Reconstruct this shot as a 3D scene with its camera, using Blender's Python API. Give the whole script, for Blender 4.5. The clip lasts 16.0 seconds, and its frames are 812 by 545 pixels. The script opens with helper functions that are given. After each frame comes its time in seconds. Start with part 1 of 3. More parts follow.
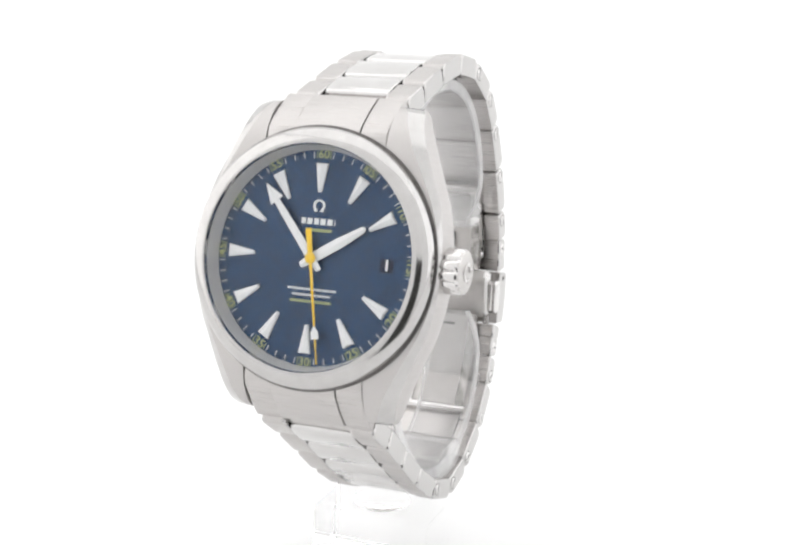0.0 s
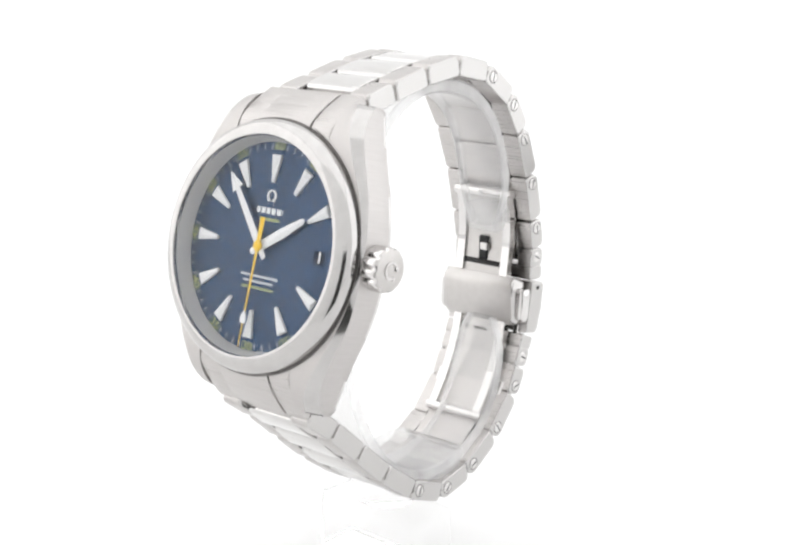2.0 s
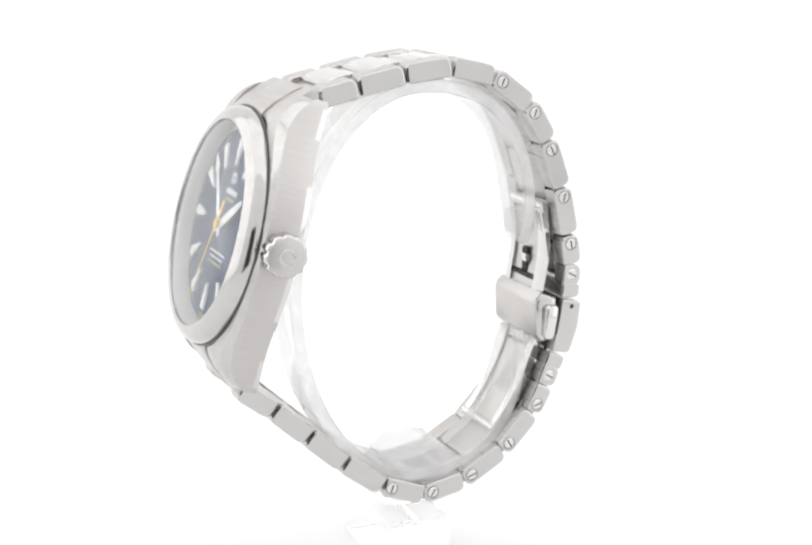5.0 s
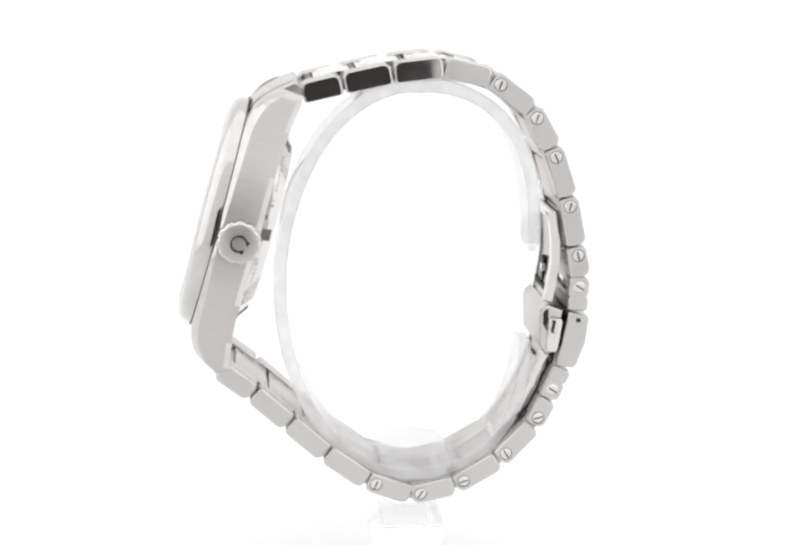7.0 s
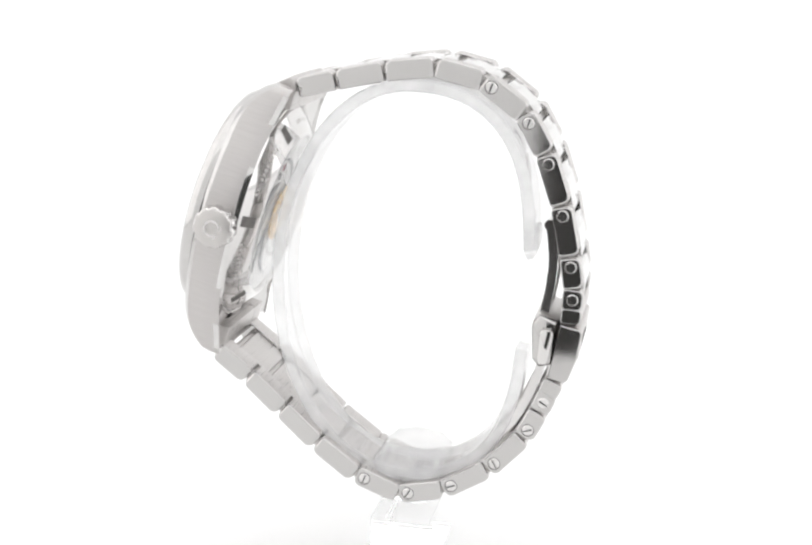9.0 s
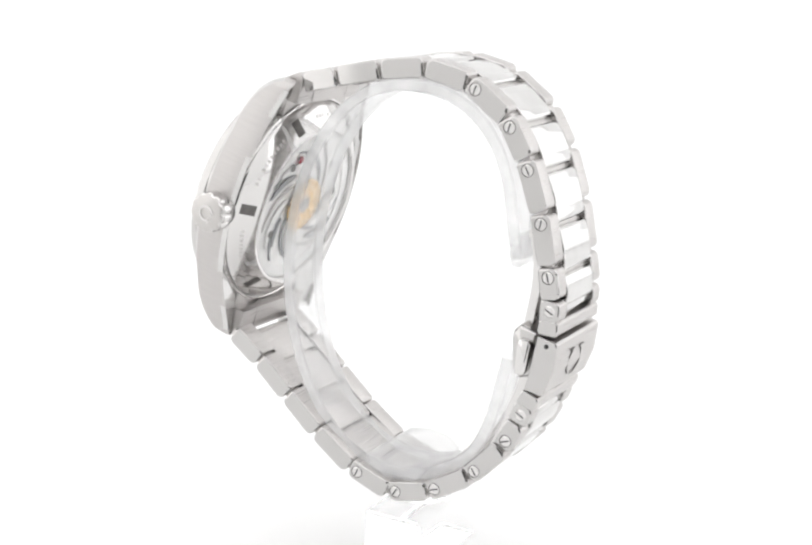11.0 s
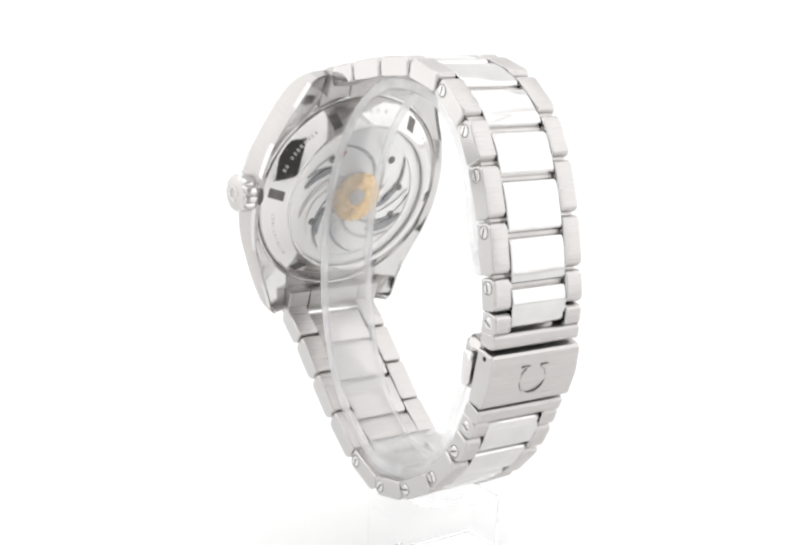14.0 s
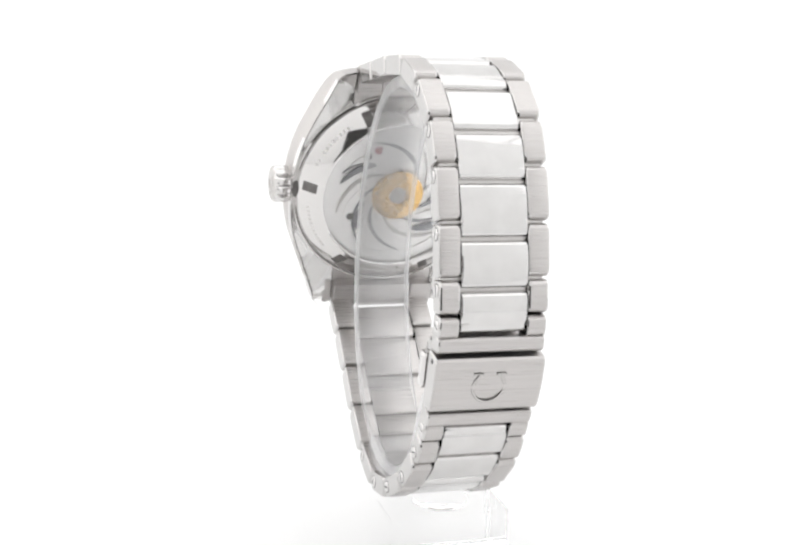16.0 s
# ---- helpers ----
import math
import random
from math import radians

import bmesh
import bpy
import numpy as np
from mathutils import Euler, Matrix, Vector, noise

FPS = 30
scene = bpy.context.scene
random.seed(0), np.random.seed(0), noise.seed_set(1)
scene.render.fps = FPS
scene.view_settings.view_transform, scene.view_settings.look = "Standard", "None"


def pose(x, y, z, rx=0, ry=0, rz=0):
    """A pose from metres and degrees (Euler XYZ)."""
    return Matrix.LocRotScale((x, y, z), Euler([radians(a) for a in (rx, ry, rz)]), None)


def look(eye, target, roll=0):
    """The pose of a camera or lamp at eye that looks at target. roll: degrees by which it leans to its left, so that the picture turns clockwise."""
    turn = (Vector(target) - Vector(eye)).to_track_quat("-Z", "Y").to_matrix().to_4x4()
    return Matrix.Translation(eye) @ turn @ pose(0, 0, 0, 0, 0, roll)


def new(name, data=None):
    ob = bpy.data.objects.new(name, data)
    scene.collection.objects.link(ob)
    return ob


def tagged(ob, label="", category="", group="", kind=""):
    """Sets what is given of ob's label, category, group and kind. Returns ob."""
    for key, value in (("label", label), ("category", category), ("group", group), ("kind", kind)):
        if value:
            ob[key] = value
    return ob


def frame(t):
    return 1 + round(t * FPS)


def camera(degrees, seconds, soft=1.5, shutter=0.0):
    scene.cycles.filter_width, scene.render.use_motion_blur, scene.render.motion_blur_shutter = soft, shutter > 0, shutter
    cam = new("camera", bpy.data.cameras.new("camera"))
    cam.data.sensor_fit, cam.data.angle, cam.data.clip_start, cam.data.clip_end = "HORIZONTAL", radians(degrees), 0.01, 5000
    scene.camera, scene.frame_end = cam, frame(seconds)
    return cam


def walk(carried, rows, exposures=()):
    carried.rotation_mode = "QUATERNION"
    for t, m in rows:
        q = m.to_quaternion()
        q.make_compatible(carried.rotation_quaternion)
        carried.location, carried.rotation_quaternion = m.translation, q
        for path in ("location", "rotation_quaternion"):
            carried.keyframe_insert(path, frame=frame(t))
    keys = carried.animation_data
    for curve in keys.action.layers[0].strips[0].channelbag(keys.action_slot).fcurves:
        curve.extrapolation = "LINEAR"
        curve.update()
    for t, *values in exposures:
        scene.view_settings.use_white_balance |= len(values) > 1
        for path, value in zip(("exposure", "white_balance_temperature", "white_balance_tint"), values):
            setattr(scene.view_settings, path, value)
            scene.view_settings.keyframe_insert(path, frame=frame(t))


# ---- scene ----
# A steel wristwatch on a clear C-shaped holder turns slowly on a white photo table inside a light tent.
MM = 0.001
EYE_Z = 0.1220
EYE = Vector((0.0, -0.24333, EYE_Z))
PITCH, YAW = radians(15.253), radians(-0.5669)
AIM = EYE + Vector((math.cos(PITCH) * math.sin(YAW), math.cos(PITCH) * math.cos(YAW), -math.sin(PITCH)))
cam = camera(31.541, 16.0, soft=2.5)
walk(cam, [(0, look(EYE, AIM, 1.713)), (16, look(EYE, AIM, 1.713))], exposures=[(0, 0.0), (16, 0.0)])

# ---- light: a bright white tent, open towards the camera, in a dim room ----
world = bpy.data.worlds.new("room")
scene.world = world
world.use_nodes = True
world.node_tree.nodes["Background"].inputs["Color"].default_value = (1.0, 0.98, 0.96, 1)
world.node_tree.nodes["Background"].inputs["Strength"].default_value = 0.07


def panel(name, m, sx, sy, watts, colour=(1, 1, 1)):
    lamp = bpy.data.lights.new(name, "AREA")
    lamp.shape, lamp.size, lamp.size_y, lamp.energy, lamp.color = "RECTANGLE", sx, sy, watts, colour
    ob = new(name, lamp)
    ob.matrix_world = m
    return ob


panel("tent_lamp_top", look((0, 0.09, 0.57), (0, 0.09, 0)), 0.88, 0.7, 1.2)
panel("tent_lamp_left", look((-0.44, 0.08, 0.29), (0, 0.08, 0.29)), 0.68, 0.54, 0.75, (1.0, 0.985, 0.97))
panel("tent_lamp_right", look((0.44, 0.08, 0.29), (0, 0.08, 0.29)), 0.68, 0.54, 0.75, (0.98, 0.99, 1.0))


# ---- materials ----
def material(name, colour, rough=0.4, metal=0.0, **more):
    mat = bpy.data.materials.new(name)
    mat.use_nodes = True
    b = mat.node_tree.nodes["Principled BSDF"]
    b.inputs["Base Color"].default_value = (*colour, 1)
    b.inputs["Roughness"].default_value, b.inputs["Metallic"].default_value = rough, metal
    for key, value in more.items():
        b.inputs[key.replace("_", " ")].default_value = value
    return mat


def weave(mat, stretch, rough=(0.2, 0.4), tone=None, bump=0.0, detail=3.0, offset=(0, 0, 0)):
    """Grain along one direction: varies roughness, slightly the colour, and the relief."""
    nt = mat.node_tree
    b = nt.nodes["Principled BSDF"]
    co, mp, no = nt.nodes.new("ShaderNodeTexCoord"), nt.nodes.new("ShaderNodeMapping"), nt.nodes.new("ShaderNodeTexNoise")
    mp.inputs["Scale"].default_value = stretch
    mp.inputs["Rotation"].default_value = offset
    no.inputs["Scale"].default_value, no.inputs["Detail"].default_value = 1.0, detail
    nt.links.new(co.outputs["Object"], mp.inputs["Vector"])
    nt.links.new(mp.outputs["Vector"], no.inputs["Vector"])
    mr = nt.nodes.new("ShaderNodeMapRange")
    mr.inputs["From Min"].default_value, mr.inputs["From Max"].default_value = 0.3, 0.7
    mr.inputs["To Min"].default_value, mr.inputs["To Max"].default_value = rough
    nt.links.new(no.outputs["Fac"], mr.inputs["Value"])
    nt.links.new(mr.outputs["Result"], b.inputs["Roughness"])
    if tone:
        ramp = nt.nodes.new("ShaderNodeMix")
        ramp.data_type = "RGBA"
        ramp.inputs[6].default_value, ramp.inputs[7].default_value = (*tone[0], 1), (*tone[1], 1)
        nt.links.new(mr.outputs["Result"], ramp.inputs[0])
        mr2 = nt.nodes.new("ShaderNodeMapRange")
        mr2.inputs["From Min"].default_value, mr2.inputs["From Max"].default_value = 0.3, 0.7
        nt.links.new(no.outputs["Fac"], mr2.inputs["Value"])
        nt.links.new(mr2.outputs["Result"], ramp.inputs[0])
        nt.links.new(ramp.outputs[2], b.inputs["Base Color"])
    if bump:
        bp = nt.nodes.new("ShaderNodeBump")
        bp.inputs["Strength"].default_value, bp.inputs["Distance"].default_value = bump, 0.00003
        nt.links.new(no.outputs["Fac"], bp.inputs["Height"])
        nt.links.new(bp.outputs["Normal"], b.inputs["Normal"])
    return mat


STEEL_A, STEEL_B = (0.485, 0.466, 0.456), (0.555, 0.535, 0.525)
BRUSHED = weave(material("brushed_steel", STEEL_A, 0.3, 1.0), (90, 9000, 9000), (0.24, 0.4), (STEEL_A, STEEL_B), 0.25)
BRUSHED_UP = weave(material("brushed_steel_upright", STEEL_A, 0.3, 1.0), (7000, 7000, 160), (0.42, 0.52), ((0.5, 0.482, 0.473), (0.565, 0.546, 0.537)), 0.1)
POLISHED = weave(material("polished_steel", (0.67, 0.656, 0.647), 0.06, 1.0), (220, 220, 220), (0.04, 0.1), None, 0.02)
LINK_END = weave(material("polished_link_side", (0.53, 0.519, 0.511), 0.06, 1.0), (220, 220, 220), (0.04, 0.1), None, 0.02)
BEZEL = weave(material("bezel_steel", (0.57, 0.558, 0.55), 0.15, 1.0), (400, 400, 400), (0.09, 0.15), ((0.5, 0.489, 0.482), (0.55, 0.539, 0.532)), 0.03)
MIRROR_SOFT = weave(material("buffed_steel", (0.6, 0.59, 0.582), 0.18, 1.0), (300, 300, 300), (0.07, 0.12), ((0.61, 0.6, 0.592), (0.66, 0.65, 0.642)), 0.02)
# dark steel; in slots and grooves its colour also carries the shade
DARK_STEEL = weave(material("dark_steel_and_recess_shade", (0.16, 0.155, 0.15), 0.45, 1.0), (900, 900, 900), (0.35, 0.55), ((0.13, 0.125, 0.12), (0.2, 0.19, 0.185)))
MID_STEEL = weave(material("grey_recess_steel", (0.3, 0.3, 0.31), 0.4, 1.0), (900, 900, 900), (0.3, 0.5), ((0.2, 0.2, 0.21), (0.36, 0.36, 0.375)))
SATIN = weave(material("satin_steel", (0.58, 0.56, 0.545), 0.3, 1.0), (700, 700, 700), (0.34, 0.4), ((0.53, 0.513, 0.5), (0.57, 0.552, 0.54)))
SILVERED = weave(material("silvered_plate", (0.78, 0.77, 0.76), 0.5, 1.0), (1200, 1200, 1200), (0.5, 0.62), ((0.88, 0.87, 0.86), (0.95, 0.94, 0.93)))
PEARL = weave(material("matt_silver_ring", (0.66, 0.655, 0.65), 0.5, 0.3), (900, 900, 900), (0.45, 0.55))
LUME = material("lume_white", (0.86, 0.87, 0.88), 0.35)
WHITE_INK = material("white_ink", (0.8, 0.82, 0.82), 0.5)
LIME_INK = material("lime_ink", (0.42, 0.46, 0.2), 0.5)
YELLOW = material("yellow_lacquer", (0.92, 0.6, 0.03), 0.3)
# black fill that stands for the shade inside slots and holes
BLACK = material("black_gap_shade", (0.012, 0.012, 0.012), 0.6)
GOLD = weave(material("gilt_brass", (0.8, 0.52, 0.2), 0.25, 1.0), (800, 800, 800), (0.2, 0.32))
NAVY = material("navy_enamel", (0.007, 0.013, 0.032), 0.6, Specular_IOR_Level=0.08)
RUBY = material("ruby", (0.35, 0.02, 0.05), 0.1)


def clear(name, ior, rough=0.0, tint=(1, 1, 1), through_light=1.0):
    mat = material(name, tint, rough, 0.0, IOR=ior)
    mat.node_tree.nodes["Principled BSDF"].inputs["Transmission Weight"].default_value = through_light
    return mat


def pane(name, mirror=0.02, rough=0.0, haze=0.0):
    """A thin clear sheet: it lets light straight through, mirrors more at a glance (Schlick's law), and carries a white
    haze for milkiness and for reflected white.
    """
    mat = bpy.data.materials.new(name)
    mat.use_nodes = True
    nt = mat.node_tree
    nt.nodes.remove(nt.nodes["Principled BSDF"])

    def node(kind):
        return nt.nodes.new("ShaderNode" + kind)
    clear_, gloss, lit, milk = node("BsdfTransparent"), node("BsdfGlossy"), node("BsdfDiffuse"), node("BsdfTranslucent")
    gloss.inputs["Roughness"].default_value = rough
    for scatter in (lit, milk):
        scatter.inputs["Color"].default_value = (0.96, 0.96, 0.965, 1)
    facing, power, scale = node("LayerWeight"), node("Math"), node("Math")
    facing.inputs["Blend"].default_value = 0.5
    power.operation, power.inputs[1].default_value = "POWER", 5.0
    scale.operation, scale.inputs[1].default_value, scale.inputs[2].default_value = "MULTIPLY_ADD", 1.0 - mirror, mirror
    nt.links.new(facing.outputs["Facing"], power.inputs[0])
    nt.links.new(power.outputs[0], scale.inputs[0])
    both, body, skin = node("MixShader"), node("MixShader"), node("MixShader")
    nt.links.new(lit.outputs[0], both.inputs[1])
    nt.links.new(milk.outputs[0], both.inputs[2])
    nt.links.new(clear_.outputs[0], body.inputs[1])
    nt.links.new(both.outputs[0], body.inputs[2])
    body.inputs[0].default_value = haze
    if haze > 0.03:  # the haze varies a little in random patches
        co, no, mr = node("TexCoord"), node("TexNoise"), node("MapRange")
        no.inputs["Scale"].default_value, no.inputs["Detail"].default_value = 130.0, 4.0
        mr.inputs["From Min"].default_value, mr.inputs["From Max"].default_value = 0.35, 0.7
        mr.inputs["To Min"].default_value, mr.inputs["To Max"].default_value = haze * 0.8, haze * 1.25
        nt.links.new(co.outputs["Object"], no.inputs["Vector"])
        nt.links.new(no.outputs["Fac"], mr.inputs["Value"])
        nt.links.new(mr.outputs["Result"], body.inputs[0])
    nt.links.new(scale.outputs[0], skin.inputs[0])
    nt.links.new(body.outputs[0], skin.inputs[1])
    nt.links.new(gloss.outputs[0], skin.inputs[2])
    nt.links.new(skin.outputs[0], nt.nodes["Material Output"].inputs["Surface"])
    return mat


ACRYLIC = pane("clear_acrylic", 0.05, 0.04, 0.15)
# stronger white haze on the rim paints in the band's bright edges
ACRYLIC_RIM = pane("bright_edge_acrylic", 0.05, 0.2, 0.42)
FROSTED = pane("milky_acrylic", 0.05, 0.08, 0.22)
SAPPHIRE = pane("sapphire", 0.02)
REAR_SAPPHIRE = pane("rear_sapphire", 0.035, 0.02, 0.03)
GLASSY = clear("thin_clear_plastic", 1.1)


def dial_material():
    mat = material("blue_dial", (0.02, 0.05, 0.12), 0.36, 0.65)
    nt = mat.node_tree
    b = nt.nodes["Principled BSDF"]
    co = nt.nodes.new("ShaderNodeTexCoord")
    mp = nt.nodes.new("ShaderNodeMapping")
    mp.inputs["Scale"].default_value = (900, 900, 900)
    mp.inputs["Rotation"].default_value = (0, 0, radians(45))
    ch = nt.nodes.new("ShaderNodeTexVoronoi")
    ch.inputs["Scale"].default_value, ch.inputs["Randomness"].default_value = 1.0, 0.4
    no = nt.nodes.new("ShaderNodeTexNoise")
    no.inputs["Scale"].default_value, no.inputs["Detail"].default_value = 260.0, 3.0
    nt.links.new(co.outputs["Object"], mp.inputs["Vector"])
    nt.links.new(mp.outputs["Vector"], ch.inputs["Vector"])
    nt.links.new(co.outputs["Object"], no.inputs["Vector"])
    add = nt.nodes.new("ShaderNodeMath")
    add.operation = "MULTIPLY"
    nt.links.new(ch.outputs["Distance"], add.inputs[0])
    nt.links.new(no.outputs["Fac"], add.inputs[1])
    gain = nt.nodes.new("ShaderNodeMath")
    gain.operation, gain.inputs[1].default_value = "MULTIPLY", 3.4
    nt.links.new(add.outputs[0], gain.inputs[0])
    mix = nt.nodes.new("ShaderNodeMix")
    mix.data_type = "RGBA"
    mix.inputs[6].default_value, mix.inputs[7].default_value = (0.005, 0.016, 0.044, 1), (0.02, 0.054, 0.125, 1)
    nt.links.new(gain.outputs[0], mix.inputs[0])
    nt.links.new(mix.outputs[2], b.inputs["Base Color"])
    bp = nt.nodes.new("ShaderNodeBump")
    bp.inputs["Strength"].default_value, bp.inputs["Distance"].default_value = 0.25, 0.0001
    nt.links.new(ch.outputs["Distance"], bp.inputs["Height"])
    nt.links.new(bp.outputs["Normal"], b.inputs["Normal"])
    return mat


DIAL = dial_material()
PAPER = weave(material("white_tent_cloth", (0.94, 0.94, 0.94), 0.9), (9, 9, 9), (0.8, 0.95), ((0.93, 0.93, 0.93), (0.95, 0.95, 0.95)))

# ---- places: the turning axis is the world's z axis; watch space has its origin in the middle of the dial ----
AZ, EL = radians(-21.75), radians(1.8)
DIAL_AT = Vector((-0.06810, -0.12909, -0.23021)) * 0.24333 + Vector((0, 0, EYE_Z))
BASE_Z = DIAL_AT.z - 0.0525


def axes(az, el):
    u = Vector((math.cos(az) * math.cos(el), math.sin(az) * math.cos(el), math.sin(el)))
    v = Vector((-math.sin(az), math.cos(az), 0))
    m = Matrix((u, v, u.cross(v))).transposed().to_4x4()
    m.translation = DIAL_AT - Vector((0, 0, BASE_Z))
    return m


LOC = axes(AZ, EL)
BAND = axes(radians(-21.6), radians(1.9)) @ Matrix.Translation((0.0004, 0, 0))  # the bracelet hangs a little askew of the head
HEAD = LOC @ Matrix(((1, 0, 0, 0), (0, 0.2575, -0.9663, 0), (0, 0.9663, 0.2575, 0), (0, 0, 0, 1)))
FACE = HEAD @ Matrix.Translation((0, 0, -0.9 * MM))  # the dial lies deep under the bezel
FLOOR_Z = 0.0


def turn(t):
    return -8.766 * t


# ---- mesh helpers ----
def part(name, bm, mat, parent, label="", m=None, smooth=True, angle=35):
    """Links a bmesh (in millimetres) as one mesh object under a thing or a part; m places it in the thing's space."""
    bmesh.ops.recalc_face_normals(bm, faces=bm.faces)
    bm.transform(Matrix.Scale(MM, 4))
    me = bpy.data.meshes.new(name)
    for f in bm.faces:
        f.smooth = smooth
    for e in bm.edges:
        e.smooth = len(e.link_faces) == 2 and e.calc_face_angle(0) < radians(angle)
    bm.to_mesh(me)
    bm.free()
    return piece(name, me, mat, parent, label, m)


def piece(name, me, mat, parent, label="", m=None):
    if not me.materials:
        me.materials.append(mat)
    ob = new(name, me)
    ob.parent = parent
    ob.matrix_basis = m if m is not None else Matrix()
    if label:
        tagged(ob, label)
    return ob


def loft(bm, rings, close_ring=True, caps=True, loop=False):
    """Joins rings of points (equal counts) into a skin."""
    vs = [[bm.verts.new(p) for p in r] for r in rings]
    n = len(rings[0])
    pairs = list(zip(vs, vs[1:])) + ([(vs[-1], vs[0])] if loop else [])
    for a, b in pairs:
        for k in range(n if close_ring else n - 1):
            bm.faces.new((a[k], a[(k + 1) % n], b[(k + 1) % n], b[k]))
    if caps and not loop:
        bm.faces.new(list(reversed(vs[0])))
        bm.faces.new(vs[-1])
    return vs


def lathe(bm, profile, steps=96, closed=True, m=None):
    """Turns a profile of (radius, z) round the z axis."""
    m = m or Matrix()
    rings = []
    for k in range(steps):
        a = 2 * math.pi * k / steps
        rings.append([m @ Vector((r * math.cos(a), r * math.sin(a), z)) for r, z in profile])
    loft(bm, rings, close_ring=closed, caps=False, loop=True)


def disc(bm, r, z, steps=96):
    bm.faces.new([bm.verts.new((r * math.cos(2 * math.pi * k / steps), r * math.sin(2 * math.pi * k / steps), z)) for k in range(steps)])


def prism(bm, outline, z0, z1, bevel=0.0):
    """Extrudes an outline in x, y from z0 to z1, with the upper edge drawn in by bevel."""
    pts = [Vector((*p, 0)) for p in outline]
    n = len(pts)
    inner = []
    area = sum(pts[k].x * pts[(k + 1) % n].y - pts[(k + 1) % n].x * pts[k].y for k in range(n))
    sign = 1 if area > 0 else -1
    for k in range(n):
        d0 = (pts[k] - pts[k - 1]).normalized()
        d1 = (pts[(k + 1) % n] - pts[k]).normalized()
        nrm = Vector((-(d0 + d1).y, (d0 + d1).x, 0)) * sign
        nrm.normalize()
        c = max(0.4, nrm.dot(Vector((-d0.y, d0.x, 0)) * sign))
        inner.append(pts[k] + nrm * bevel / c)
    rings = [[(p.x, p.y, z0) for p in pts], [(p.x, p.y, z1 - bevel) for p in pts]]
    if bevel:
        rings.append([(p.x, p.y, z1) for p in inner])
    loft(bm, rings)


def box(bm, x0, x1, y0, y1, z0, z1, bevel=0.0):
    made = bmesh.ops.create_cube(bm, size=1.0, matrix=Matrix.Translation(((x0 + x1) / 2, (y0 + y1) / 2, (z0 + z1) / 2)) @ Matrix.Diagonal((x1 - x0, y1 - y0, z1 - z0, 1)))
    if bevel:
        es = list({e for v in made["verts"] for e in v.link_edges})
        bmesh.ops.bevel(bm, geom=es, offset=bevel, segments=2, affect="EDGES")


def extrude_x(bm, profile, x0, x1, rim=0.25, shift=(0, 0)):
    """A profile in y, z drawn out along x, with a bevelled rim at both ends. shift: x offset of the whole."""
    n = len(profile)
    cy, cz = sum(p[0] for p in profile) / n, sum(p[1] for p in profile) / n

    def shrink(d):
        out = []
        for y, z in profile:
            v = Vector((y - cy, z - cz))
            out.append((cy + v.x * max(0, 1 - d / max(v.length, 0.01)), cz + v.y * max(0, 1 - d / max(v.length, 0.01))))
        return out
    small = shrink(rim)
    rings = [[(x0, y, z) for y, z in small]]
    rings.append([(x0 + rim * 0.35, *((Vector(a) * 0.3 + Vector(b) * 0.7))) for a, b in zip(small, profile)])
    rings.append([(x0 + rim, y, z) for y, z in profile])
    rings.append([(x1 - rim, y, z) for y, z in profile])
    rings.append([(x1 - rim * 0.35, *((Vector(a) * 0.3 + Vector(b) * 0.7))) for a, b in zip(small, profile)])
    rings.append([(x1, y, z) for y, z in small])
    loft(bm, rings)


def spline(pts, x):
    """A smooth curve through points (x, y), read at x."""
    n = len(pts)
    slope = []
    for k in range(n):
        (xa, ya), (xb, yb) = pts[max(k - 1, 0)], pts[min(k + 1, n - 1)]
        slope.append((yb - ya) / (xb - xa))
    slope[0] = 0.0
    for k in range(n - 1):
        (x0, y0), (x1, y1) = pts[k], pts[k + 1]
        if x <= x1 or k == n - 2:
            w = x1 - x0
            u = min(1.0, max(0.0, (x - x0) / w))
            return (2 * u ** 3 - 3 * u * u + 1) * y0 + (u ** 3 - 2 * u * u + u) * w * slope[k] + (3 * u * u - 2 * u ** 3) * y1 + (u ** 3 - u * u) * w * slope[k + 1]


# ---- the tent: table sheet, sweep, walls, top ----
def setting():
    bm = bmesh.new()
    prof = [(-180, 0), (260, 0), (330, 12), (390, 50), (430, 110), (450, 190), (450, 600)]
    rings = [[(-450, y, z), (450, y, z), (450, y + (3 if z > 0 else 0), z - (3 if z < 600 else 0)), (-450, y + (3 if z > 0 else 0), z - (3 if z < 600 else 0))] for y, z in prof]
    loft(bm, rings)
    ob = part("floor", bm, PAPER, None)
    tagged(ob, "seamless white photo sweep under and behind the watch", kind="structure")
    for name, dims in (("wall_left", (-454, -451, -450, 455, -5, 600)), ("wall_right", (451, 454, -450, 455, -5, 600))):
        bm = bmesh.new()
        box(bm, *dims)
        tagged(part(name, bm, PAPER, None), "white cloth side of a photo tent", kind="structure")
    bm = bmesh.new()
    box(bm, -455, 455, -450, 455, 602, 605)
    tagged(part("ceiling", bm, PAPER, None), "white cloth top of a photo tent", kind="structure")


setting()


